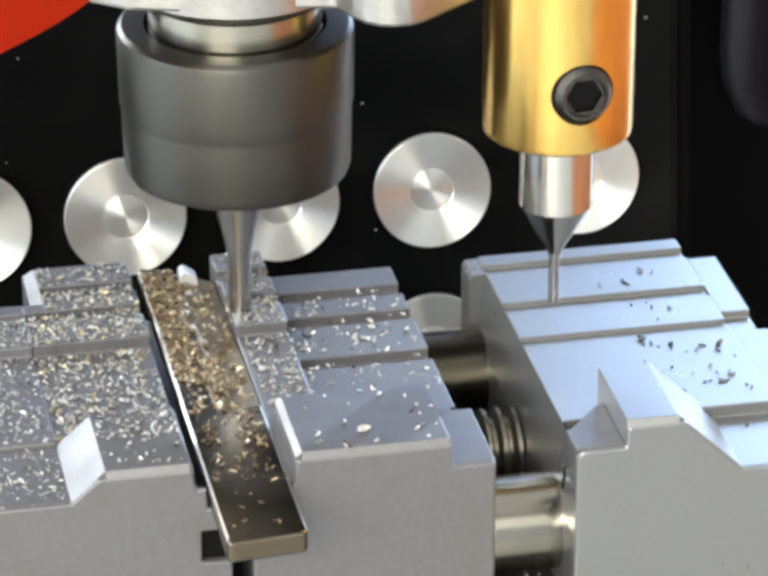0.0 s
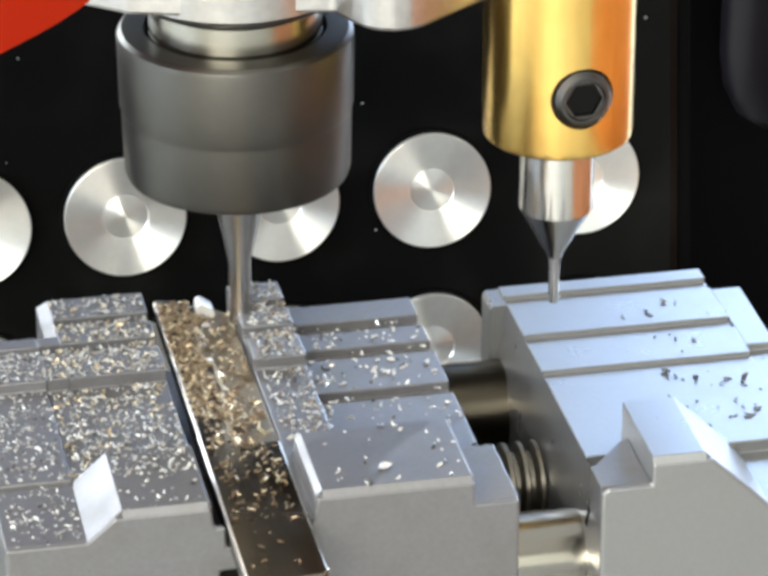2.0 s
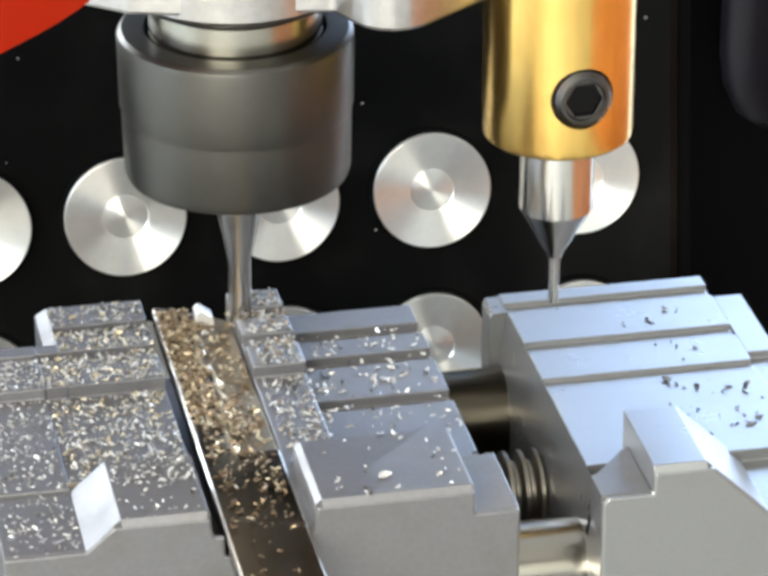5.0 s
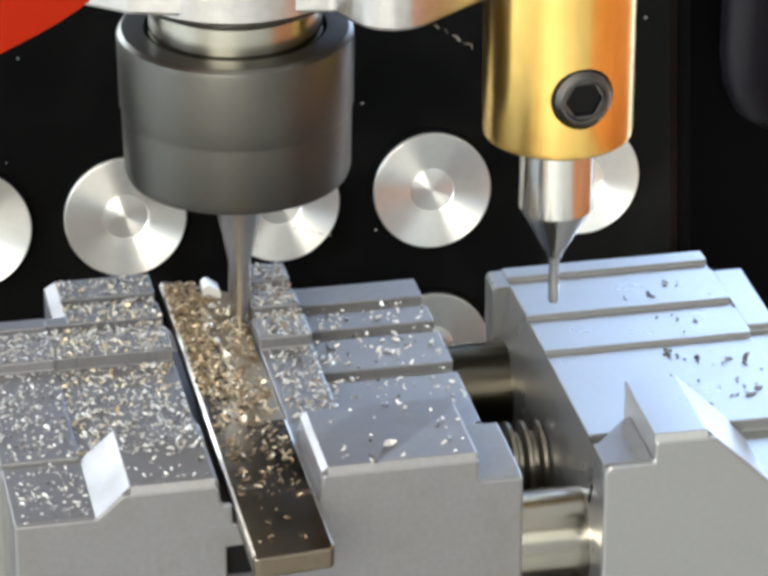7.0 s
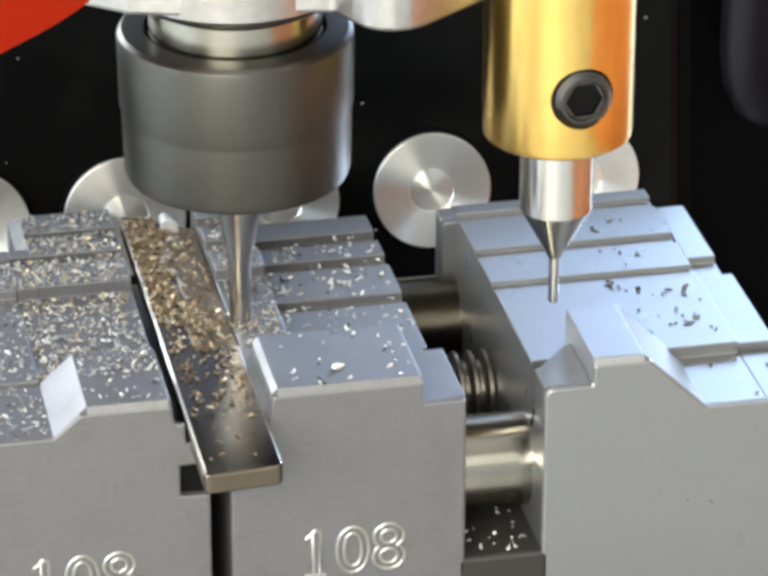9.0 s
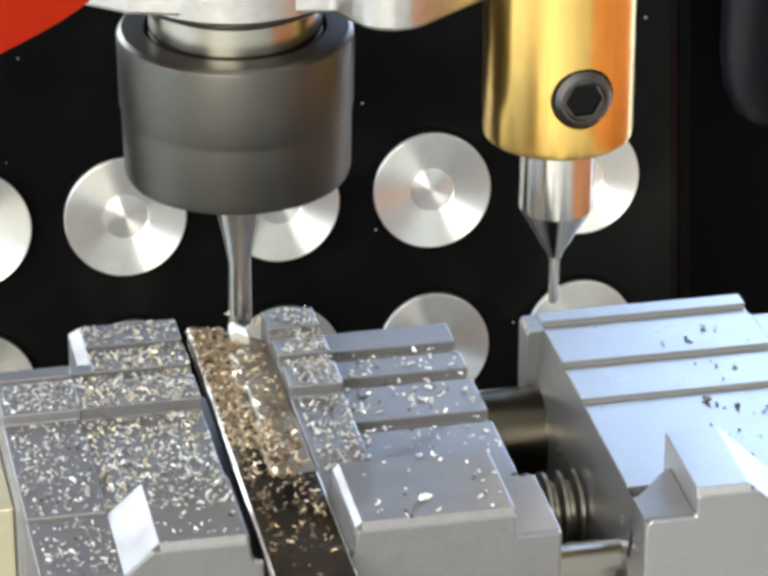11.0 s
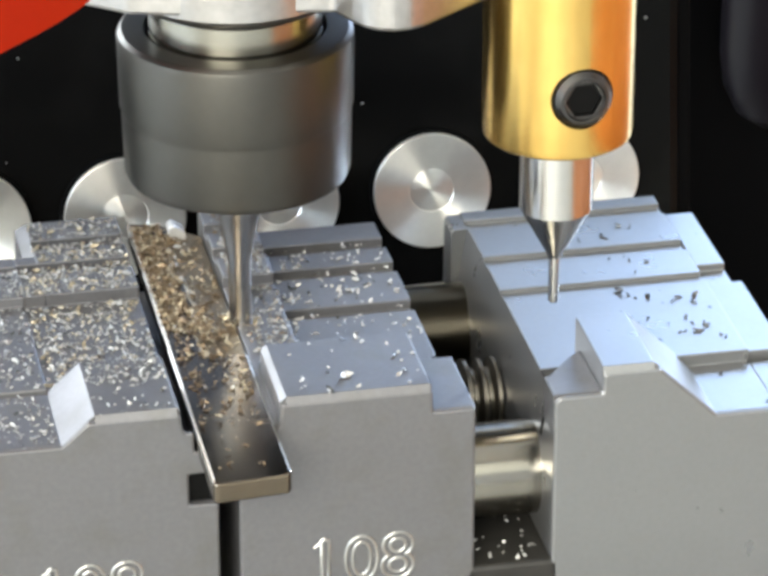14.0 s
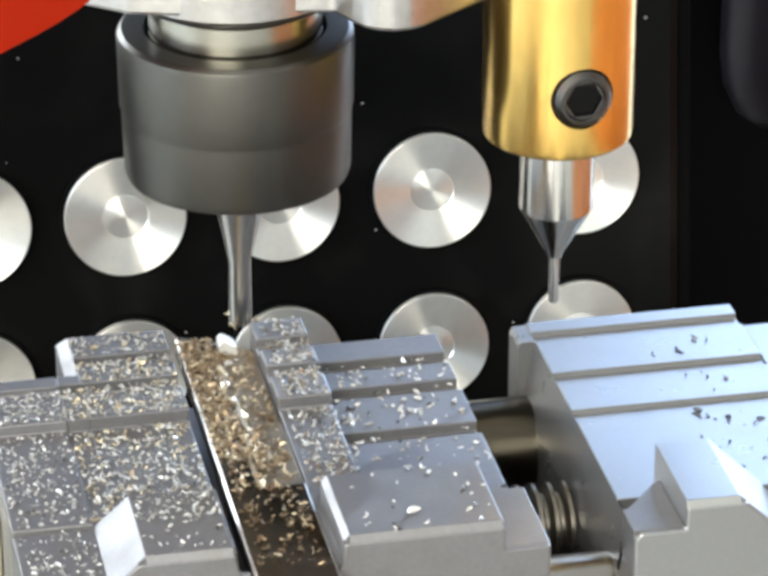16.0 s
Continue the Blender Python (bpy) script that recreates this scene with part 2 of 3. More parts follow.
# ---- the head: spindle with cutter, and the tracer beside it ----
AXIS_Y = 47.06
TRACER_X, TRACER_Y = 34.8, 37.5


SCREW_ANGLE = radians(-85)
SCREW = (Matrix.Translation(((TRACER_X + 8.5 * math.cos(SCREW_ANGLE)) * MM, (TRACER_Y + 8.5 * math.sin(SCREW_ANGLE)) * MM, 0.0294))
         @ Matrix.Rotation(SCREW_ANGLE + math.pi / 2, 4, "Z") @ Matrix.Rotation(math.pi / 2, 4, "X"))


def spindle_head():
    head = new("spindle_head", None)
    tagged(head, "milling spindle head of a key copying machine", "spindle head")
    c = (-0.1, AXIS_Y, 0)
    bm = bmesh.new()
    lathe(bm, [(2.2, 16.0), (11.9, 16.0), (12.6, 16.35), (12.85, 17.1), (13.0, 23.9), (13.05, 24.4), (13.2, 24.9), (13.32, 33.0),
               (13.2, 33.45), (12.75, 33.85), (12.5, 33.9), (10.3, 33.9), (10.2, 33.2), (10.2, 30.0), (2.2, 30.0), (2.2, 16.0)], c, seg=128)
    part("collet_nut", bm, nut_metal, head, "blackened steel collet nut", smooth=True)
    bm = bmesh.new()
    lathe(bm, [(0, 30.1), (9.75, 30.1), (9.75, 33.6), (9.55, 33.7), (9.55, 34.0), (9.75, 34.1), (9.75, 37.2), (10.0, 37.6), (10.0, 46), (0, 46)], c, seg=96)
    part("spindle_nose", bm, nose_metal, head, "turned bright steel spindle nose", smooth=True)
    bm = bmesh.new()
    lathe(bm, [(0, -3.4), (1.28, -3.4), (1.32, -3.1), (1.32, 4.7), (2.5, 11.0), (2.9, 13), (2.9, 18), (0, 18)], c, seg=48)
    part("cutter", bm, cutter_metal, head, "tapered carbide milling cutter", smooth=True)
    # collar round the spindle, and the housing with its rounded corner
    bm = bmesh.new()
    lathe(bm, [(9.9, 38.2), (11.6, 38.2), (12.7, 39.3), (12.7, 42), (9.9, 42)], c, seg=96)
    part("collar", bm, cast_alu, head, "milled aluminium collar", smooth=True)
    bm = bmesh.new()
    out = [(-18, 42.5), (-13, 38.6), (-5, 36.0), (4, 35.4), (8.8, 34.6), (10.2, 31.4), (11.3, 29.6), (12.6, 28.6), (14.2, 28.1), (16.0, 28.2), (17.4, 28.8),
           (25.3, 34.6), (34, 39.5), (60, 39.5), (60, 78), (-18, 78)]
    prism(bm, out, "z", 39.5, 60, 0.5)
    part("housing", bm, cast_alu, head, "milled aluminium head housing")
    # tracer holder
    t = (TRACER_X, TRACER_Y, 0)
    bm = bmesh.new()
    lathe(bm, [(3.9, 21.9), (8.0, 21.9), (8.38, 22.2), (8.5, 22.8), (8.5, 50), (0, 50)], t, seg=96)
    holder = part("tracer_holder", bm, brass, head, "polished brass tracer holder", smooth=True)
    # the screw's hole, bored into the holder's side
    bm = bmesh.new()
    lathe(bm, [(0, -3.0), (3.6, -3.0), (3.6, 2.0), (0, 2.0)], seg=48)
    drill = part("drill", bm, socket_steel)
    drill.matrix_world = SCREW
    cutter = holder.modifiers.new("bore", "BOOLEAN")
    cutter.operation, cutter.object, cutter.solver = "DIFFERENCE", drill, "EXACT"
    dg = bpy.context.evaluated_depsgraph_get()
    bored = bpy.data.meshes.new_from_object(holder.evaluated_get(dg))
    holder.modifiers.clear()
    holder.data = bored
    bpy.data.objects.remove(drill)
    bm = bmesh.new()
    lathe(bm, [(0, 6.3), (0.83, 6.3), (0.93, 6.8), (4.13, 12.6), (4.15, 12.65), (4.15, 25), (0, 25)], t, seg=64)
    part("tracer_sleeve", bm, bright_metal, head, "bright steel tracer sleeve with a conical end", smooth=True)
    return head, holder


HEAD, HOLDER = spindle_head()


def grub_screw():
    # a hex socket screw seated in the holder's side
    bm = bmesh.new()
    lathe(bm, [(3.2, -0.9), (3.2, -0.7), (3.58, -0.45), (3.58, -0.9)], seg=48)
    seat = part("screw_seat", bm, rod_metal, HOLDER, smooth=True)
    bm = bmesh.new()
    lathe(bm, [(3.3, -2.5), (3.3, -0.75), (2.75, -0.1), (2.4, -0.05), (2.2, -0.4)], seg=48)
    hexa = [bm.verts.new((2.12 * math.cos(math.pi / 3 * k), 2.12 * math.sin(math.pi / 3 * k), -0.42)) for k in range(6)]
    deep = [bm.verts.new((2.05 * math.cos(math.pi / 3 * k), 2.05 * math.sin(math.pi / 3 * k), -2.4)) for k in range(6)]
    for k in range(6):
        bm.faces.new((hexa[k], hexa[(k + 1) % 6], deep[(k + 1) % 6], deep[k]))
    bm.faces.new(deep)
    ring = [bm.verts.new((2.2 * math.cos(math.pi / 24 * k), 2.2 * math.sin(math.pi / 24 * k), -0.4)) for k in range(48)]
    for k in range(48):
        h = hexa[(k // 8) % 6], hexa[(k // 8 + 1) % 6]
        bm.faces.new((ring[k], ring[(k + 1) % 48], h[0] if k % 8 < 4 else h[1]))
    for k in range(6):
        bm.faces.new((ring[(8 * k + 4) % 48], hexa[(k + 1) % 6], hexa[k]))
    scr = part("grub_screw", bm, socket_steel, HOLDER, "black hex socket grub screw", smooth=True)
    # black plug added so that the socket looks deep and unlit
    bm = bmesh.new()
    prism(bm, [(1.98 * math.cos(math.pi / 3 * k), 1.98 * math.sin(math.pi / 3 * k)) for k in range(6)], "z", -2.2, -0.8, 0)
    socket = part("socket_shade", bm, recess_black, scr, "black plug standing for the shade inside the hex socket")
    seat.matrix_local = SCREW
    scr.matrix_local = SCREW @ Matrix.Translation((0, 0, 0.0007))


grub_screw()


def tracer_needle():
    bm = bmesh.new()
    lathe(bm, [(0, 0.5), (0.49, 0.5), (0.6, 0.7), (0.64, 11), (0, 11)], (TRACER_X - 0.05, TRACER_Y, 0), seg=32)
    ob = part("tracer_needle", bm, bright_metal, smooth=True)
    tagged(ob, "thin spring-loaded steel tracer needle under the brass holder", "tracer needle")


tracer_needle()


def red_cover():
    bm = bmesh.new()
    prism(bm, [(-90, -46.0), (-13.0, 30.3), (-9.5, 36.8), (-9.5, 70), (-90, 70)], "z", 46.8, 90, 0)
    edges = [e for e in bm.edges if all(v.co.z < 47 for v in e.verts) and all(v.co.x > -89 for v in e.verts)]
    bmesh.ops.bevel(bm, geom=edges, offset=5, segments=8, affect="EDGES", profile=0.5, clamp_overlap=True)
    ob = part("machine_cover", bm, red_paint, smooth=True, sharp=40)
    tagged(ob, "glossy red painted machine cover above the spindle", "machine cover")


red_cover()


def machine_stand():
    """The machine's body under the carriage: a grey casting with a slideway, and an unseen orange block added for
    reflections.
    """
    base = new("machine_stand", None)
    tagged(base, "dark cast machine stand under the vice with an added orange reflector", "machine stand")
    bm = bmesh.new()
    block(bm, -62, 128, -32, 104, -110, -70, 2)
    part("bed_casting", bm, base_grey, base)
    for y in (6, 70):
        bm = bmesh.new()
        block(bm, -60, 126, y - 6, y + 6, -70.5, -66.15, 0.6)
        part("slideway", bm, rod_metal, base, "bright steel slideway")
    # block out of view, added to reflect orange in the brass and steel
    bm = bmesh.new()
    block(bm, 210, 360, -220, 170, -110, -62, 6)
    part("orange_reflector", bm, orange_paint, base, "unseen orange-red block added for the reflections on the right")


machine_stand()


# ---- the vice carriage ----
def left_jaw(vice):
    bm = bmesh.new()
    base = -46
    # front face, in one piece
    prism(bm, [(-32.9, base), (-32.9, -3.3), (-24.35, -3.3), (-21.39, -0.75), (-11.2, -0.75), (-10.95, -2.6), (-10.7, -3.1), (-9.7, -3.1), (-9.65, -5.5), (-8.2, -5.5), (-8.2, -8.3),
               (-10.4, -8.4), (-10.4, -12.1), (-7.1, -12.2), (-7.1, base)], "y", 0.0, 0.7, 0.3)
    # outer wing
    prism(bm, [(0.6, base), (0.6, -3.3), (12.6, -3.3), (12.8, -3.75), (13.1, -3.75), (13.2, -2.95), (33.9, -2.95), (34.05, -1.7), (41.0, -1.7),
               (41.3, -2.3), (42.0, -2.3), (42.1, -1.6), (44.4, -1.6), (44.4, base)], "x", -32.9, -24.25, 0.28)
    # main body behind the lip
    prism(bm, [(0.6, base), (0.6, -3.3)] + stepped(-3.15, -1.7, (34.1, 42.2, 48.4), 53.6) + [(53.6, base)], "x", -21.7, -10.75)
    prism(bm, [(0.6, base), (0.6, -3.3)] + stepped(-3.15, -1.7, (34.1, 42.2), 44.35) + [(44.35, base)], "x", -24.2, -21.705)
    # slanted flank of the rear block
    prism(bm, [(-23.1, base), (-23.1, -2.45), (-21.72, -1.64), (-21.5, -5.0), (-21.5, base)], "y", 44.42, 53.55, 0.05)
    # raised lip with its slanted flank
    prism(bm, [(-24.35, -3.4), (-20.55, 0.0), (-11.5, 0.0), (-11.15, -0.4), (-10.9, -3.4)], "y", 0.5, 13.2, 0.08)
    prism(bm, [(0.02, -0.8), (0.46, -0.02), (0.8, -0.8)], "x", -20.5, -11.5, 0.03)
    # ledge under the key
    block(bm, -10.75, -7.1, 0.6, 53.6, base, -12.2)
    return part("left_jaw", bm, jaw_metal, vice, "ground steel vice jaw with stepped top")


def centre_jaw(vice):
    bm = bmesh.new()
    base = -46
    prism(bm, [(-4.8, base), (-4.8, -8.5), (-0.78, -8.4), (-0.75, -4.0), (-0.55, -3.7), (-0.25, -3.4), (0.07, -0.75), (17.1, -0.75), (17.2, -3.4),
               (22.0, -3.4), (22.0, base)], "y", 0.0, 0.7, 0.3)
    prism(bm, [(0.6, base), (0.6, -3.3)] + stepped(-3.15, -1.7, (34.6, 42.2, 48.9), 53.4) + [(53.4, base)], "x", -0.72, 5.35, 0.2)
    prism(bm, [(0.6, base), (0.6, -5.8)] + stepped(-5.75, -5.6, (32.0, 42.2, 48.9), 53.7) + [(53.7, base)], "x", 5.4, 21.3)
    block(bm, 5.3, 22.0, 0.6, 12.7, base + 1, -3.4)
    # raised lip
    prism(bm, [(-0.1, -3.6), (0.0, -0.62), (0.68, 0.0), (16.75, 0.0), (17.05, -0.3), (17.2, -3.6)], "y", 0.5, 13.3, 0.05)
    prism(bm, [(0.02, -0.8), (0.46, -0.02), (0.8, -0.8)], "x", 0.66, 16.85, 0.03)
    block(bm, -4.8, -0.35, 0.6, 53.4, base, -8.5)
    return part("centre_jaw", bm, jaw_metal, vice, "ground steel vice jaw stamped 108 on its front")


def right_jaw(vice):
    bm = bmesh.new()
    base = -46
    prism(bm, [(31.0, base), (31.0, -3.9), (31.6, -3.25), (36.55, -3.25), (36.62, -0.75), (43.15, -0.75), (49.9, -7.3), (61.6, -7.3), (61.6, base)],
          "y", 0.0, 0.7, 0.3)
    prism(bm, [(0.6, base), (0.6, -7.3), (12.0, -7.3), (12.1, -5.85)] + stepped(-5.85, -5.8, (32.6, 41.5, 51.9), 54.6, 0.5) + [(54.6, base)], "x", 32.3, 57.1)
    # slanted long edge
    prism(bm, [(31.0, base), (31.0, -14), (32.3, -5.92), (32.32, base)], "y", 0.6, 54.55, 0.02)
    prism(bm, [(30.3, base), (30.3, -6.6), (30.6, -6.0), (32.3, -5.95), (32.3, base)], "y", 50.2, 54.5, 0.08)
    prism(bm, [(0.6, base), (0.6, -7.3), (11.8, -7.3), (12.0, -8.0), (12.5, -8.0), (12.6, -6.35), (30.4, -6.35), (30.4, base)], "x", 57.15, 61.6)
    prism(bm, [(30.6, base), (30.6, -6.9), (34.7, -6.9), (34.8, -6.0), (49.4, -6.0), (49.4, base)], "x", 57.15, 60.7)
    # raised lip with the long slanted flank
    prism(bm, [(36.6, -7.2), (36.6, 0.0), (42.4, 0.0), (49.9, -7.25)], "y", 0.5, 13.2, 0.08)
    prism(bm, [(0.02, -0.8), (0.46, -0.02), (0.8, -0.8)], "x", 36.65, 42.5, 0.03)
    jaw = part("right_jaw", bm, satin_jaw, vice, "clean bright steel vice jaw with grooved top")
    # low platform with a slanted back; darker steel stands for the lip's shade
    bm = bmesh.new()
    prism(bm, [(31.05, 0.75), (36.58, 0.75), (36.58, 10.8), (35.6, 10.2), (31.7, 5.6), (31.05, 5.4)], "z", -8.4, -3.22, 0.12)
    part("guide_platform", bm, jaw_metal, jaw, "ground platform with the lip's shade put into darker steel")
    # black prism, slightly proud of the flank, painting the shade of a slot
    bm = bmesh.new()
    prism(bm, [(31.3, -11.8), (32.1, -11.8), (32.2, -8.2), (31.85, -8.2)], "y", 7.2, 8.0, 0)
    part("flank_slot_shade", bm, recess_black, jaw, "narrow black strip standing for a slot's shade in the flank")
    return jaw


def stamped_text(vice, body, x, z):
    """The stamped figures: the built-in font's outlines, raised as rounded ridges on the face. Their lit edges are put
    into paler steel.
    """
    cu = bpy.data.curves.new("figures", "FONT")
    cu.body, cu.size, cu.bevel_depth, cu.bevel_resolution, cu.fill_mode = body, 8.3 * MM, 0.2 * MM, 2, "NONE"
    ob = new("figures", cu)
    me = bpy.data.meshes.new_from_object(ob.evaluated_get(bpy.context.evaluated_depsgraph_get()))
    bpy.data.objects.remove(ob)
    me.materials.append(figure_metal)
    t = new("stamped_number", me)
    t.parent = vice
    t.matrix_local = pose(x * MM, 0.02 * MM, z * MM, 90)
    tagged(t, "stamped figures 108")
    for name, pts in (("figure_foot", ((0.65, 0.0), (1.2, 0.02), (2.4, 0.02), (3.1, 0.0))), ("figure_flag", ((2.05, 5.95), (1.6, 5.35), (1.0, 4.95), (0.85, 4.75)))):
        bm = bmesh.new()
        rod(bm, [(x + u, 0.02, z + v) for u, v in pts], 0.2)
        part(name, bm, figure_metal, vice, smooth=True)



def guide_rods(vice):
    for y, z, r, name in ((10.5, -17.4, 5.5, "guide_rod"), (47.5, -17.8, 5.5, "rear_guide_rod")):
        bm = bmesh.new()
        lathe(bm, [(0, 5), (r, 5), (r, 40), (0, 40)], (0, y, z), axis="x", seg=64)
        if name == "guide_rod":
            part(name, bm, rod_metal, vice, "polished round steel guide rod", smooth=True)
        else:
            part(name, bm, dull_rod, vice, "dull oily round steel guide rod", smooth=True)
    bm = bmesh.new()
    prof = [(0, 18)]
    x = 18.0
    while x < 36:
        prof += [(4.6, x), (4.6, x + 0.45), (3.4, x + 0.9), (3.4, x + 1.3)]
        x += 1.75
    prof += [(0, x)]
    lathe(bm, prof, (0, 27.5, -17.0), axis="x", seg=48)
    part("clamp_screw", bm, thread_metal, vice, "dark oily threaded clamp screw", smooth=True)


def vice_carriage():
    vice = new("key_vice", None)
    tagged(vice, "bright steel key clamping vice on the sliding carriage", "vice")
    left = left_jaw(vice)
    centre = centre_jaw(vice)
    right_jaw(vice)
    guide_rods(vice)
    bm = bmesh.new()
    block(bm, -36.2, -33.0, 24.6, 53.3, -46, -8.0, 0.2)
    part("side_plate", bm, tan_plate, vice, "brass-toned side plate")
    bm = bmesh.new()
    block(bm, -40, 66, -4, 58, -66, -46.1, 1.0)
    block(bm, 21, 32, 0, 54, -46, -24, 0.5)
    part("carriage_bed", bm, base_dark, vice, "dark oily cast carriage bed")
    # black insert in place of the deep shade in the key slot
    bm = bmesh.new()
    prism(bm, [(-10.35, -12.05), (-7.2, -12.15), (-7.2, -8.6), (-8.3, -8.45), (-10.35, -8.5)], "y", 0.9, 6.0, 0)
    part("slot_shade", bm, recess_black, left, "black insert standing for the shade in the slot")
    stamped_text(centre, "108", 2.75, -24.05)
    stamped_text(left, "108", -28.0, -24.25)
    return vice


VICE = vice_carriage()


# ---- the key ----
def key_blank():
    key = new("key_blank", None)
    tagged(key, "dark steel key blank being milled, clamped between the jaws", "key")
    # the blade, with a milled wavy track along one side
    def track(y):
        return -5.5 - 0.6 * math.sin((y - 17.0) * 0.32) - 0.25 * math.sin(y * 0.83)
    bm = bmesh.new()
    ys = [17.2 + k * 1.1 for k in range(33)]
    prism(bm, [(-9.55, -11.9), (-9.15, -12.5), (-1.3, -11.75), (-0.85, -11.1), (-0.85, 17.2)] + [(track(y), y) for y in ys[:-1]] + [(-5.6, 52.4), (-9.0, 53.6), (-9.4, 53.4)],
          "z", -5.2, -2.8, 0.32)
    part("blade", bm, key_metal, key)
    bm = bmesh.new()
    prism(bm, [(-0.9, 17.25), (-0.95, 49.6), (-2.6, 51.0), (-5.65, 52.0)] + [(track(y) + 0.03, y) for y in ys[:-1]][::-1], "z", -4.25, -3.45, 0.08)
    part("milled_track", bm, cut_metal, key, "freshly milled brassy track")
    # slanted, freshly cut wall of the track; its flash is put into lighter brass
    bm = bmesh.new()
    ring = []
    for k in range(65):
        y = 17.4 + k * 0.52
        x = track(y) + 0.02
        ring.append([bm.verts.new(p) for p in ((x - 0.15, y, -2.77), (x + 0.1, y, -2.79), (x + 0.72 + 0.25 * math.sin(y * 1.7), y, -3.40), (x + 0.2, y, -3.6), (x - 0.15, y, -3.6))])
    for a, b in zip(ring, ring[1:]):
        for e in range(5):
            bm.faces.new((a[e], a[(e + 1) % 5], b[(e + 1) % 5], b[e]))
    bm.faces.new(ring[0])
    bm.faces.new(ring[-1][::-1])
    part("cut_wall", bm, fresh_cut, key, "slanted wall of the cut with its flash in the colour")
    # worn edges of the key, their highlights put into pale strips
    for pts, y0, y1 in (([(-9.58, -3.4), (-9.55, -2.98), (-9.27, -2.765), (-9.2, -3.4)], -11.4, 20.0), ([(-9.53, -3.4), (-9.5, -2.98), (-9.22, -2.765), (-9.15, -3.4)], 20.0, 40.0), ([(-9.48, -3.4), (-9.45, -2.98), (-9.17, -2.765), (-9.1, -3.4)], 40.0, 53.0), ([(-0.82, -3.3), (-0.84, -2.95), (-1.08, -2.77), (-1.15, -3.3)], -10.7, 16.8)):
        bm = bmesh.new()
        prism(bm, pts, "y", y0, y1, 0.04)
        part("worn_edge_glint", bm, figure_metal, key, "worn edge with its highlight put into a pale strip")
    # raised pale piece that paints the highlight at the end of the cut
    bm = bmesh.new()
    prism(bm, [(-4.9, -3.5), (-4.9, -2.0), (-4.5, -1.6), (-4.1, -1.65), (-2.9, -2.5), (-2.7, -3.5)], "y", 49.0, 51.2, 0.06)
    part("cut_end_glint", bm, chip_metal, key, "pale piece standing for the highlight at the end of the cut", smooth=True)
    return key


KEY = key_blank()


# ---- metal chips ----
def chips(name, n, spots, size, material, label, seed, curl=1.0, heap=0.0, holder=None):
    """n curled chips strewn over spots: (weight, x0, x1, y0, y1, z). Each is a short bent sliver with a three-sided section."""
    rnd = random.Random(seed)
    verts, faces = [], []
    weights = [s[0] for s in spots]
    for _ in range(n):
        w, x0, x1, y0, y1, z = rnd.choices(spots, weights)[0]
        s = size * rnd.uniform(0.5, 1.5) * (1.6 if rnd.random() < 0.08 else 1.0)
        r, arc, wide = s * rnd.uniform(0.5, 1.0), rnd.uniform(0.8, 2.6) * curl, s * rnd.uniform(0.24, 0.52)
        turn = (Matrix.Translation((rnd.uniform(x0, x1), rnd.uniform(y0, y1), z + wide * 0.5 + rnd.random() ** 2 * heap))
                @ Euler((rnd.gauss(0, 0.5), rnd.gauss(0, 0.5), rnd.uniform(0, 6.3))).to_matrix().to_4x4())
        first = len(verts)
        rings = 4
        for k in range(rings):
            a = arc * (k / (rings - 1) - 0.5)
            taper = 0.35 if k in (0, rings - 1) else 1.0
            for dr, dz in ((-0.5, -0.5), (0.5, -0.4), (0.1, 0.5)):
                verts.append(turn @ Vector((r * math.sin(a) + dr * wide * 0.6 * math.sin(a), r * (1 - math.cos(a)) - dr * wide * taper, dz * wide * taper)))
        for k in range(rings - 1):
            for e in range(3):
                a, b = first + 3 * k + e, first + 3 * k + (e + 1) % 3
                faces.append((a, b, b + 3, a + 3))
        faces += [(first, first + 2, first + 1), (first + 9, first + 10, first + 11)]
    me = bpy.data.meshes.new(name)
    me.from_pydata([v * MM for v in verts], [], faces)
    me.materials.append(material)
    if holder:
        ob = tagged(new(name, me), label)
        ob.parent = holder
        return ob
    ob = tagged(new(name, me), label, "metal chips", kind="stuff")
    RIDERS.append(ob)
    return ob


RIDERS = [VICE, KEY]
LEFT_TOPS = [(5, -24, -11, 13.5, 33.5, -3.15), (1.2, -20.4, -11.5, 7.5, 13, 0.0), (3, -32.5, -24.5, 13.5, 33.5, -2.95), (1.0, -32.5, -24.6, 0.5, 12.5, -3.3),
             (2.4, -24, -11, 34.3, 41, -1.7), (2.0, -32.5, -24.3, 34.3, 41, -1.7), (1.4, -21.8, -11, 42.3, 47, -1.6), (0.9, -21.8, -11, 48.6, 53, -1.55),
             (0.25, -20.4, -11.5, 0.5, 8, 0.0)]
STRIP = [(3, 0.1, 5.2, 13.5, 34, -3.15), (1.4, 0.1, 5.0, 34.8, 41, -1.7), (0.9, 0.1, 5.0, 42.4, 48, -1.6), (0.5, 0.1, 5.0, 49, 53, -1.55)]
CENTRE = [(1.6, 5.8, 21, 13.5, 31, -5.75), (1.2, 5.8, 20.8, 32.3, 41, -5.6), (1.0, 5.8, 20.8, 42.5, 48, -5.6), (0.5, 0.8, 16.5, 0.5, 13, 0.0)]
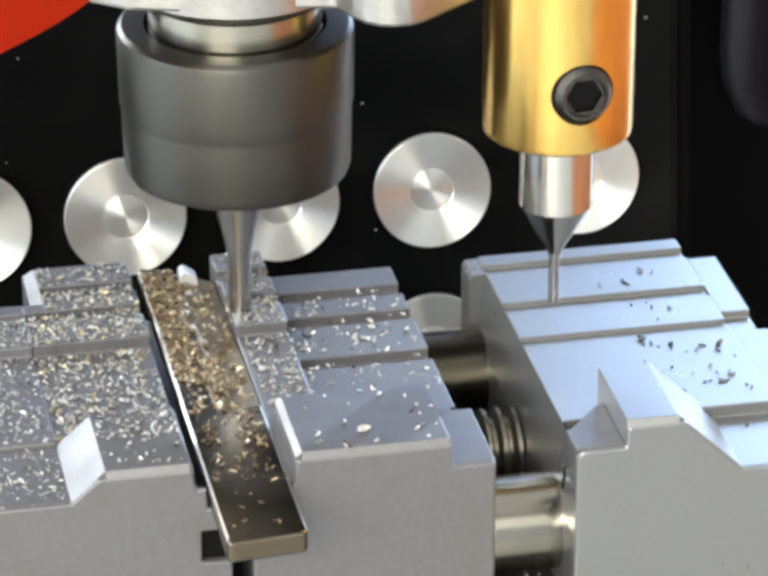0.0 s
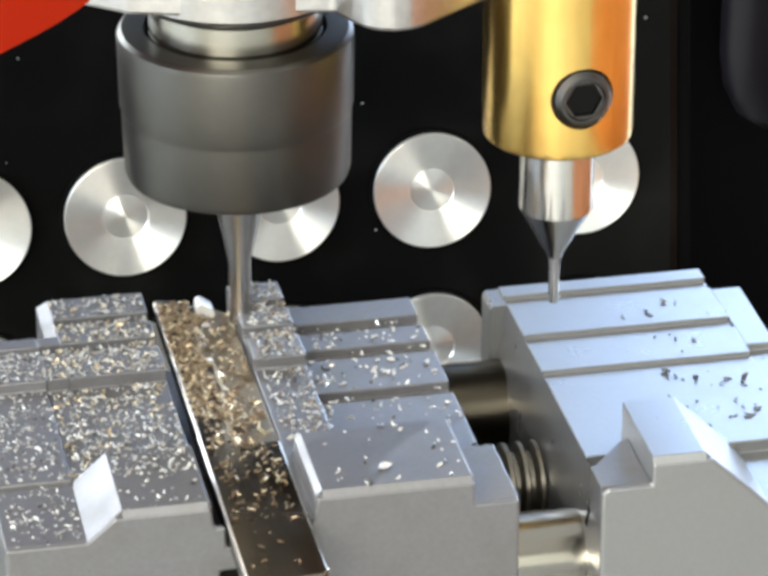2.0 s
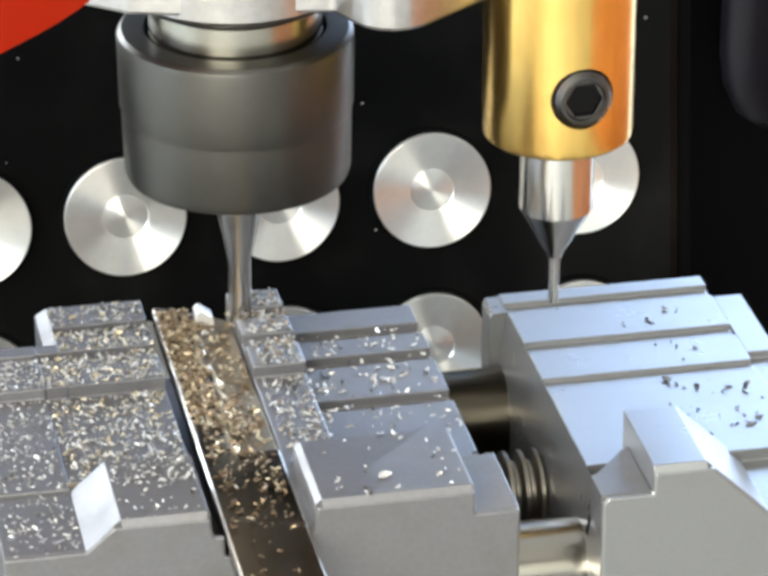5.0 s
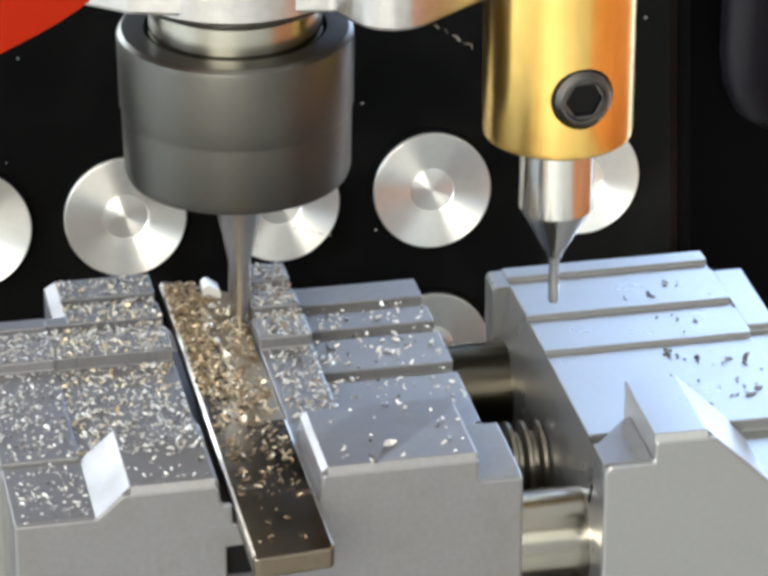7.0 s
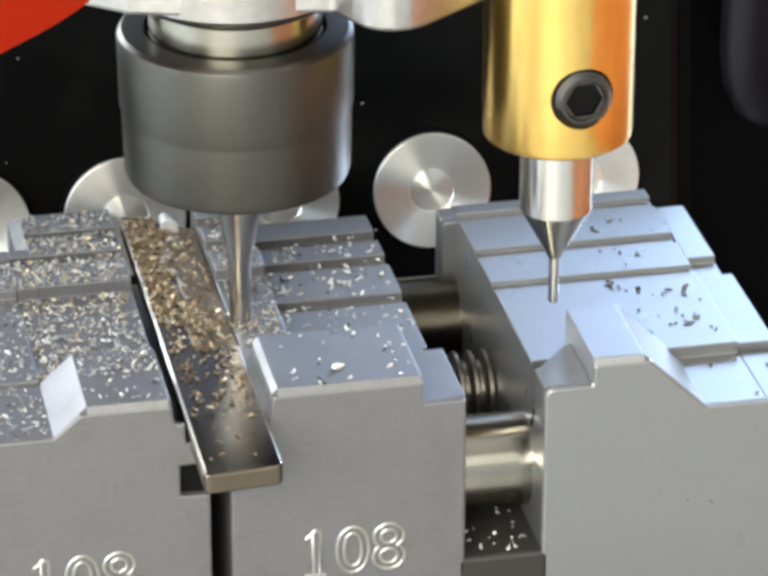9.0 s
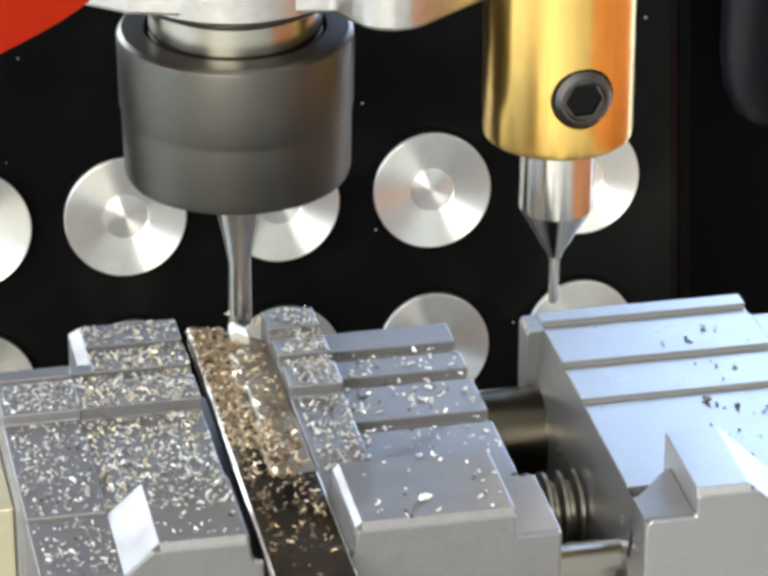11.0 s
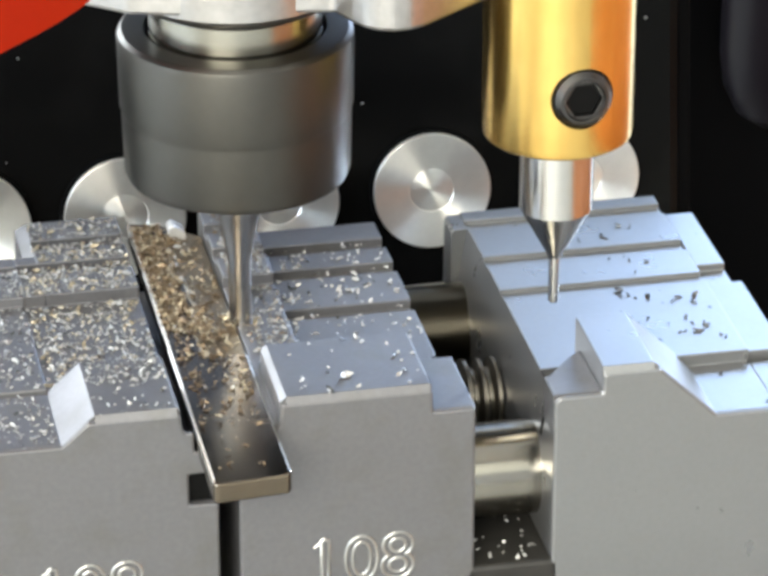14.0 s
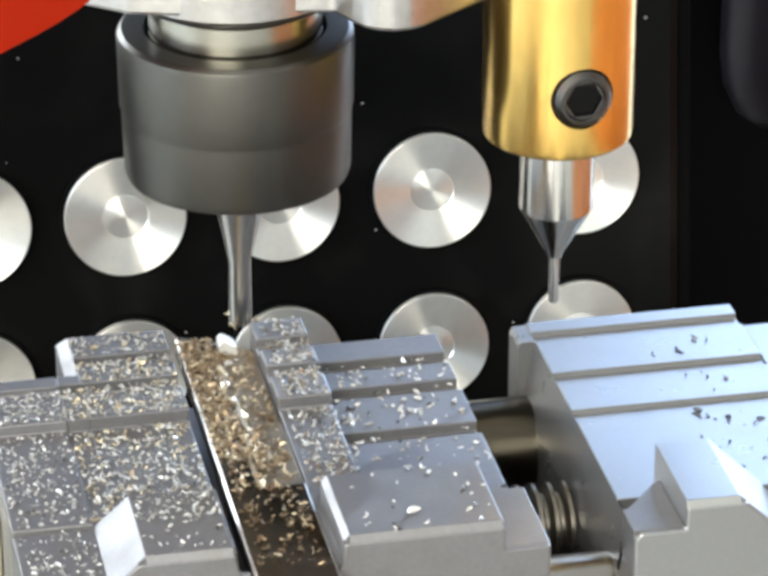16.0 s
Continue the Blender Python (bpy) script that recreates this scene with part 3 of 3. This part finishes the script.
ON_KEY = [(6, -9.2, -5.6, 28, 52, -2.8), (1.2, -9.0, -3.6, 23, 30, -2.8), (0.8, -8.8, -2.4, 16, 26, -2.8), (0.5, -8.6, -1.6, 8, 20, -2.8), (0.2, -8.6, -1.6, 0, 12, -2.8),
          (1.5, -5.6, -1.4, 22, 49.5, -3.45), (0.09, -9, -2.4, -10, 14, -2.8)]
RIGHT = [(1, 36, 56, 13, 30, -5.85), (2, 46, 56, 15, 30, -5.85), (0.8, 42, 56, 33, 39, -5.8), (0.8, 44, 56, 42, 49, -5.7), (0.5, 50, 60, 1, 11, -7.3)]
chips("bright_chips", 1750, LEFT_TOPS, 0.39, chip_silver, "bright silvery metal chips strewn over the vice jaw", 3)
chips("brass_toned_chips", 420, LEFT_TOPS[:1] + LEFT_TOPS[4:5] + LEFT_TOPS[6:8], 0.42, chip_brass, "brassy metal chips strewn over the vice jaw", 4)
chips("grey_chips", 420, LEFT_TOPS + STRIP, 0.42, chip_dark, "dark grey metal chips among the bright ones", 5)
chips("brown_chips", 260, STRIP, 0.38, chip_brown, "oily brown chips beside the key", 15)
chips("bright_chips", 620, STRIP, 0.34, chip_silver, "fine silvery chips beside the key", 6)
chips("bright_chips", 190, CENTRE, 0.55, chip_metal, "scattered silvery chips on the clean jaw", 7)
chips("grey_chips", 30, CENTRE, 0.6, chip_dark, "scattered dark chips on the clean jaw", 8)
chips("dark_chips", 46, RIGHT, 0.7, chip_dark, "dark metal chips on the bright jaw", 9)
chips("gap_chips", 55, [(1, 22.6, 30.4, 1, 24, -24.0)], 0.55, chip_silver, "metal chips lying on the bed between the jaws", 13)
chips("bright_slivers", 5, [(1, -5.4, -4.2, 30, 46, -2.9), (1, -4.6, -2.6, 45, 48.5, -2.9)], 1.0, chip_metal, "long bright slivers on the milled key edge", 12, 0.6)
chips("key_chips", 400, ON_KEY, 0.40, chip_brass, "golden brassy chips heaped on the key", 10, 1.5, 0.4)
chips("key_chips", 1200, ON_KEY, 0.42, chip_brown, "dark brown chips heaped on the key", 11, 1.5, 0.4)

# swarf that clings round the cutter's tip
chips("swarf", 14, [(1, -1.9, 1.7, AXIS_Y - 2.4, AXIS_Y + 1.6, -3.1), (1, -1.5, 1.3, AXIS_Y - 1.9, AXIS_Y - 1.2, -2.9)], 0.5, chip_brass, "golden curled chips clinging to the cutter's tip", 14, 1.8, 0.4, HEAD)


def panel_dust():
    """Fine bright specks that cling to the black panel."""
    rnd = random.Random(21)
    bm = bmesh.new()
    for _ in range(46):
        x, z, r = rnd.uniform(-38, 68), rnd.uniform(-34, 28), rnd.uniform(0.08, 0.24) * (1.6 if rnd.random() < 0.12 else 1)
        lo = [bm.verts.new((x + r * rnd.uniform(0.5, 1.2) * math.cos(a), 0.0, z + r * rnd.uniform(0.5, 1.2) * math.sin(a))) for a in (0, 1.2, 2.5, 3.8, 5.0)]
        top = bm.verts.new((x, -r * 0.7, z))
        for k in range(5):
            bm.faces.new((lo[k], lo[(k + 1) % 5], top))
    ob = part("panel_specks", bm, chip_metal, PAD)
    tagged(ob, "fine bright metal specks on the black panel", kind="stuff")


panel_dust()


FLIERS = []


def flying_chips():
    """Streaks of thrown chips, built as strings of slivers that lie in the slot beside the key until the cutter throws
    them off.
    """
    rnd = random.Random(31)
    # from, to, how many, between which headings
    bursts = [(0.9, 1.5, 26, 2.3, 3.15), (6.8, 7.24, 18, 0.1, 1.6), (7.5, 8.0, 26, 0.05, 3.1), (8.3, 8.68, 14, 0.05, 3.1), (11.25, 11.5, 12, 0.05, 3.1),
              (11.7, 12.04, 24, 0.1, 2.2), (12.5, 12.96, 22, 0.1, 2.4)]
    for t0, h0, h1 in [(a + (b - a) * k / n, h0, h1) for a, b, n, h0, h1 in bursts for k in range(n)]:
        # a broken string of slivers, in place of the chips' motion streak
        bm = bmesh.new()
        length, bend, x = rnd.uniform(3.0, 7.5), rnd.uniform(-0.03, 0.03), 0.0
        while x < length:
            r, step = rnd.uniform(0.03, 0.08), rnd.uniform(0.2, 0.6)
            rings = []
            for k in range(3):
                u = x + step * k / 2 - length / 2
                c = Vector((u, bend * u * u + rnd.uniform(-0.2, 0.2), rnd.uniform(-0.2, 0.2)))
                rings.append([bm.verts.new(c + r * Vector(d)) for d in ((0, -0.8, -0.5), (0, 0.8, -0.5), (0, 0, 0.9))])
            for a, b in zip(rings, rings[1:]):
                for e in range(3):
                    bm.faces.new((a[e], a[(e + 1) % 3], b[(e + 1) % 3], b[e]))
            bm.faces.new(rings[0])
            bm.faces.new(rings[-1][::-1])
            x += step * rnd.choice((0.9, 0.95, 1.5, 2.4))
        ob = part("flying_chip", bm, chip_metal)
        tagged(ob, "string of slivers standing for the motion streak of thrown chips", "metal chip", "thrown metal chips")
        heading, rise = rnd.uniform(h0, h1), rnd.uniform(0.35, 0.85)
        speed = rnd.uniform(0.06, 0.30)
        FLIERS.append((ob, t0, Vector((math.cos(heading) * speed, math.sin(heading) * speed * 0.5, rise)), rnd.uniform(-10.3, -9.9), rnd.uniform(15, 45)))


flying_chips()


# ---- what moves ----
SLIDE = [
    (0.00, -0.58, 8.53), (0.10, -0.54, 5.58), (0.20, -0.54, 2.49), (0.30, -0.64, -0.18), (0.40, -0.51, -3.40), (0.50, -0.61, -6.64),
    (0.60, -0.68, -9.97), (0.70, 1.36, -11.25), (0.80, 3.94, -11.10), (0.90, 7.18, -11.42), (1.00, 6.97, -10.78), (1.10, 5.89, -9.95),
    (1.20, 4.64, -9.00), (1.30, 3.80, -7.79), (1.40, 2.67, -7.04), (1.50, 1.45, -6.20), (1.70, -0.67, -4.07), (2.00, -0.00, -0.00),
    (2.20, -0.63, 2.87), (2.50, -0.26, 6.80), (2.70, -0.67, 9.67), (3.00, -0.31, 13.82), (3.20, 0.52, 16.41), (3.50, 0.19, 19.56),
    (3.70, 0.37, 23.04), (3.80, 0.81, 23.74), (3.90, 0.93, 24.70), (4.00, 0.42, 26.01), (4.10, -0.59, 25.02), (4.20, -0.66, 22.01),
    (4.40, -0.60, 16.00), (4.60, -0.55, 9.90), (4.80, -0.50, 3.80), (5.00, -0.40, -1.90), (5.20, 0.30, -7.00), (5.40, 2.30, -10.60),
    (5.60, 4.80, -12.20), (5.80, 4.00, -10.80), (6.05, 2.40, -7.90), (6.30, 1.46, -4.65), (6.50, 1.27, -1.96), (6.70, 1.26, 0.68),
    (7.00, 1.53, 4.77), (7.20, 0.99, 7.47), (7.30, 0.98, 8.59), (7.50, 0.10, 11.31), (7.70, 0.98, 14.03), (7.80, 1.72, 14.83),
    (8.00, 3.02, 17.37), (8.20, 1.81, 19.62), (8.30, 1.72, 20.80), (8.50, 2.47, 23.47), (8.60, 2.63, 25.15), (8.70, 2.22, 25.83),
    (8.80, 1.10, 26.26), (8.90, -0.42, 26.17), (9.00, -0.58, 23.28), (9.10, -0.62, 20.31), (9.20, -0.62, 16.99), (9.40, -0.60, 10.90),
    (9.60, -0.50, 4.90), (9.80, -0.30, -1.00), (10.00, 0.40, -6.20), (10.20, 2.00, -9.80), (10.40, 4.70, -12.40), (10.60, 4.70, -11.90),
    (10.85, 3.40, -9.30), (11.10, 2.50, -6.00), (11.30, 2.23, -3.13), (11.50, 3.03, -0.38), (11.70, 2.36, 2.62), (12.00, 2.69, 6.63),
    (12.20, 1.97, 9.31), (12.50, 1.78, 13.24), (12.70, 3.03, 16.09), (12.80, 3.77, 16.89), (13.00, 3.67, 18.84), (13.20, 3.09, 21.89),
    (13.50, 3.75, 25.42), (13.60, 2.94, 26.08), (13.70, 1.37, 26.20), (13.80, 0.16, 26.25), (13.90, 0.17, 24.66), (14.00, 0.00, 21.14),
    (14.20, 0.22, 15.14), (14.50, 0.03, 6.11), (14.70, 0.29, -0.02), (15.00, 0.98, -7.07), (15.20, 2.68, -9.46), (15.30, 3.35, -10.29),
    (15.40, 3.94, -11.78), (15.50, 5.07, -13.01), (15.60, 4.98, -13.86), (15.80, 3.03, -12.27), (16.00, 1.03, -9.84)]


def motions():
    rows = [(t, pose(x * MM, y * MM, 0)) for t, x, y in SLIDE]
    for ob in RIDERS:
        walk(ob, rows)
    for ob, t0, v, kx, ky in FLIERS:
        heading = math.degrees(math.atan2(v.y, v.x))
        before = [(t, pose((x + kx) * MM, (y + ky) * MM, -0.0083, 0, 0, 90)) for t, x, y in SLIDE if t < t0 - 0.12]
        tip = Vector((0.0, 0.047, -0.002))
        flight = []
        for k in range(8):
            s = 0.05 * k
            p = tip + v * s + Vector((0, 0, -4.9 * s * s))
            p.y = min(p.y, 0.095)
            climb = math.degrees(math.atan2(v.z - 9.8 * s, math.hypot(v.x, v.y)))
            flight.append((t0 + s, pose(*p, 0, -climb, heading)))
        p = flight[-1][1].translation
        rest = pose(p.x + 0.05 * (1 if p.x > 0 else -1), 0.094, -0.1095, 0, 0, heading)
        walk(ob, before + flight + [(t0 + 0.6, rest), (16.0, rest)])
    walk(HEAD, [(0.0, pose(0, 0, 0.00048)), (0.5, pose(0, 0, 0.00046)), (0.8, pose(0, 0, 0)), (1.2, pose(0, 0, 0)), (16.0, pose(0, 0, 0))])


motions()
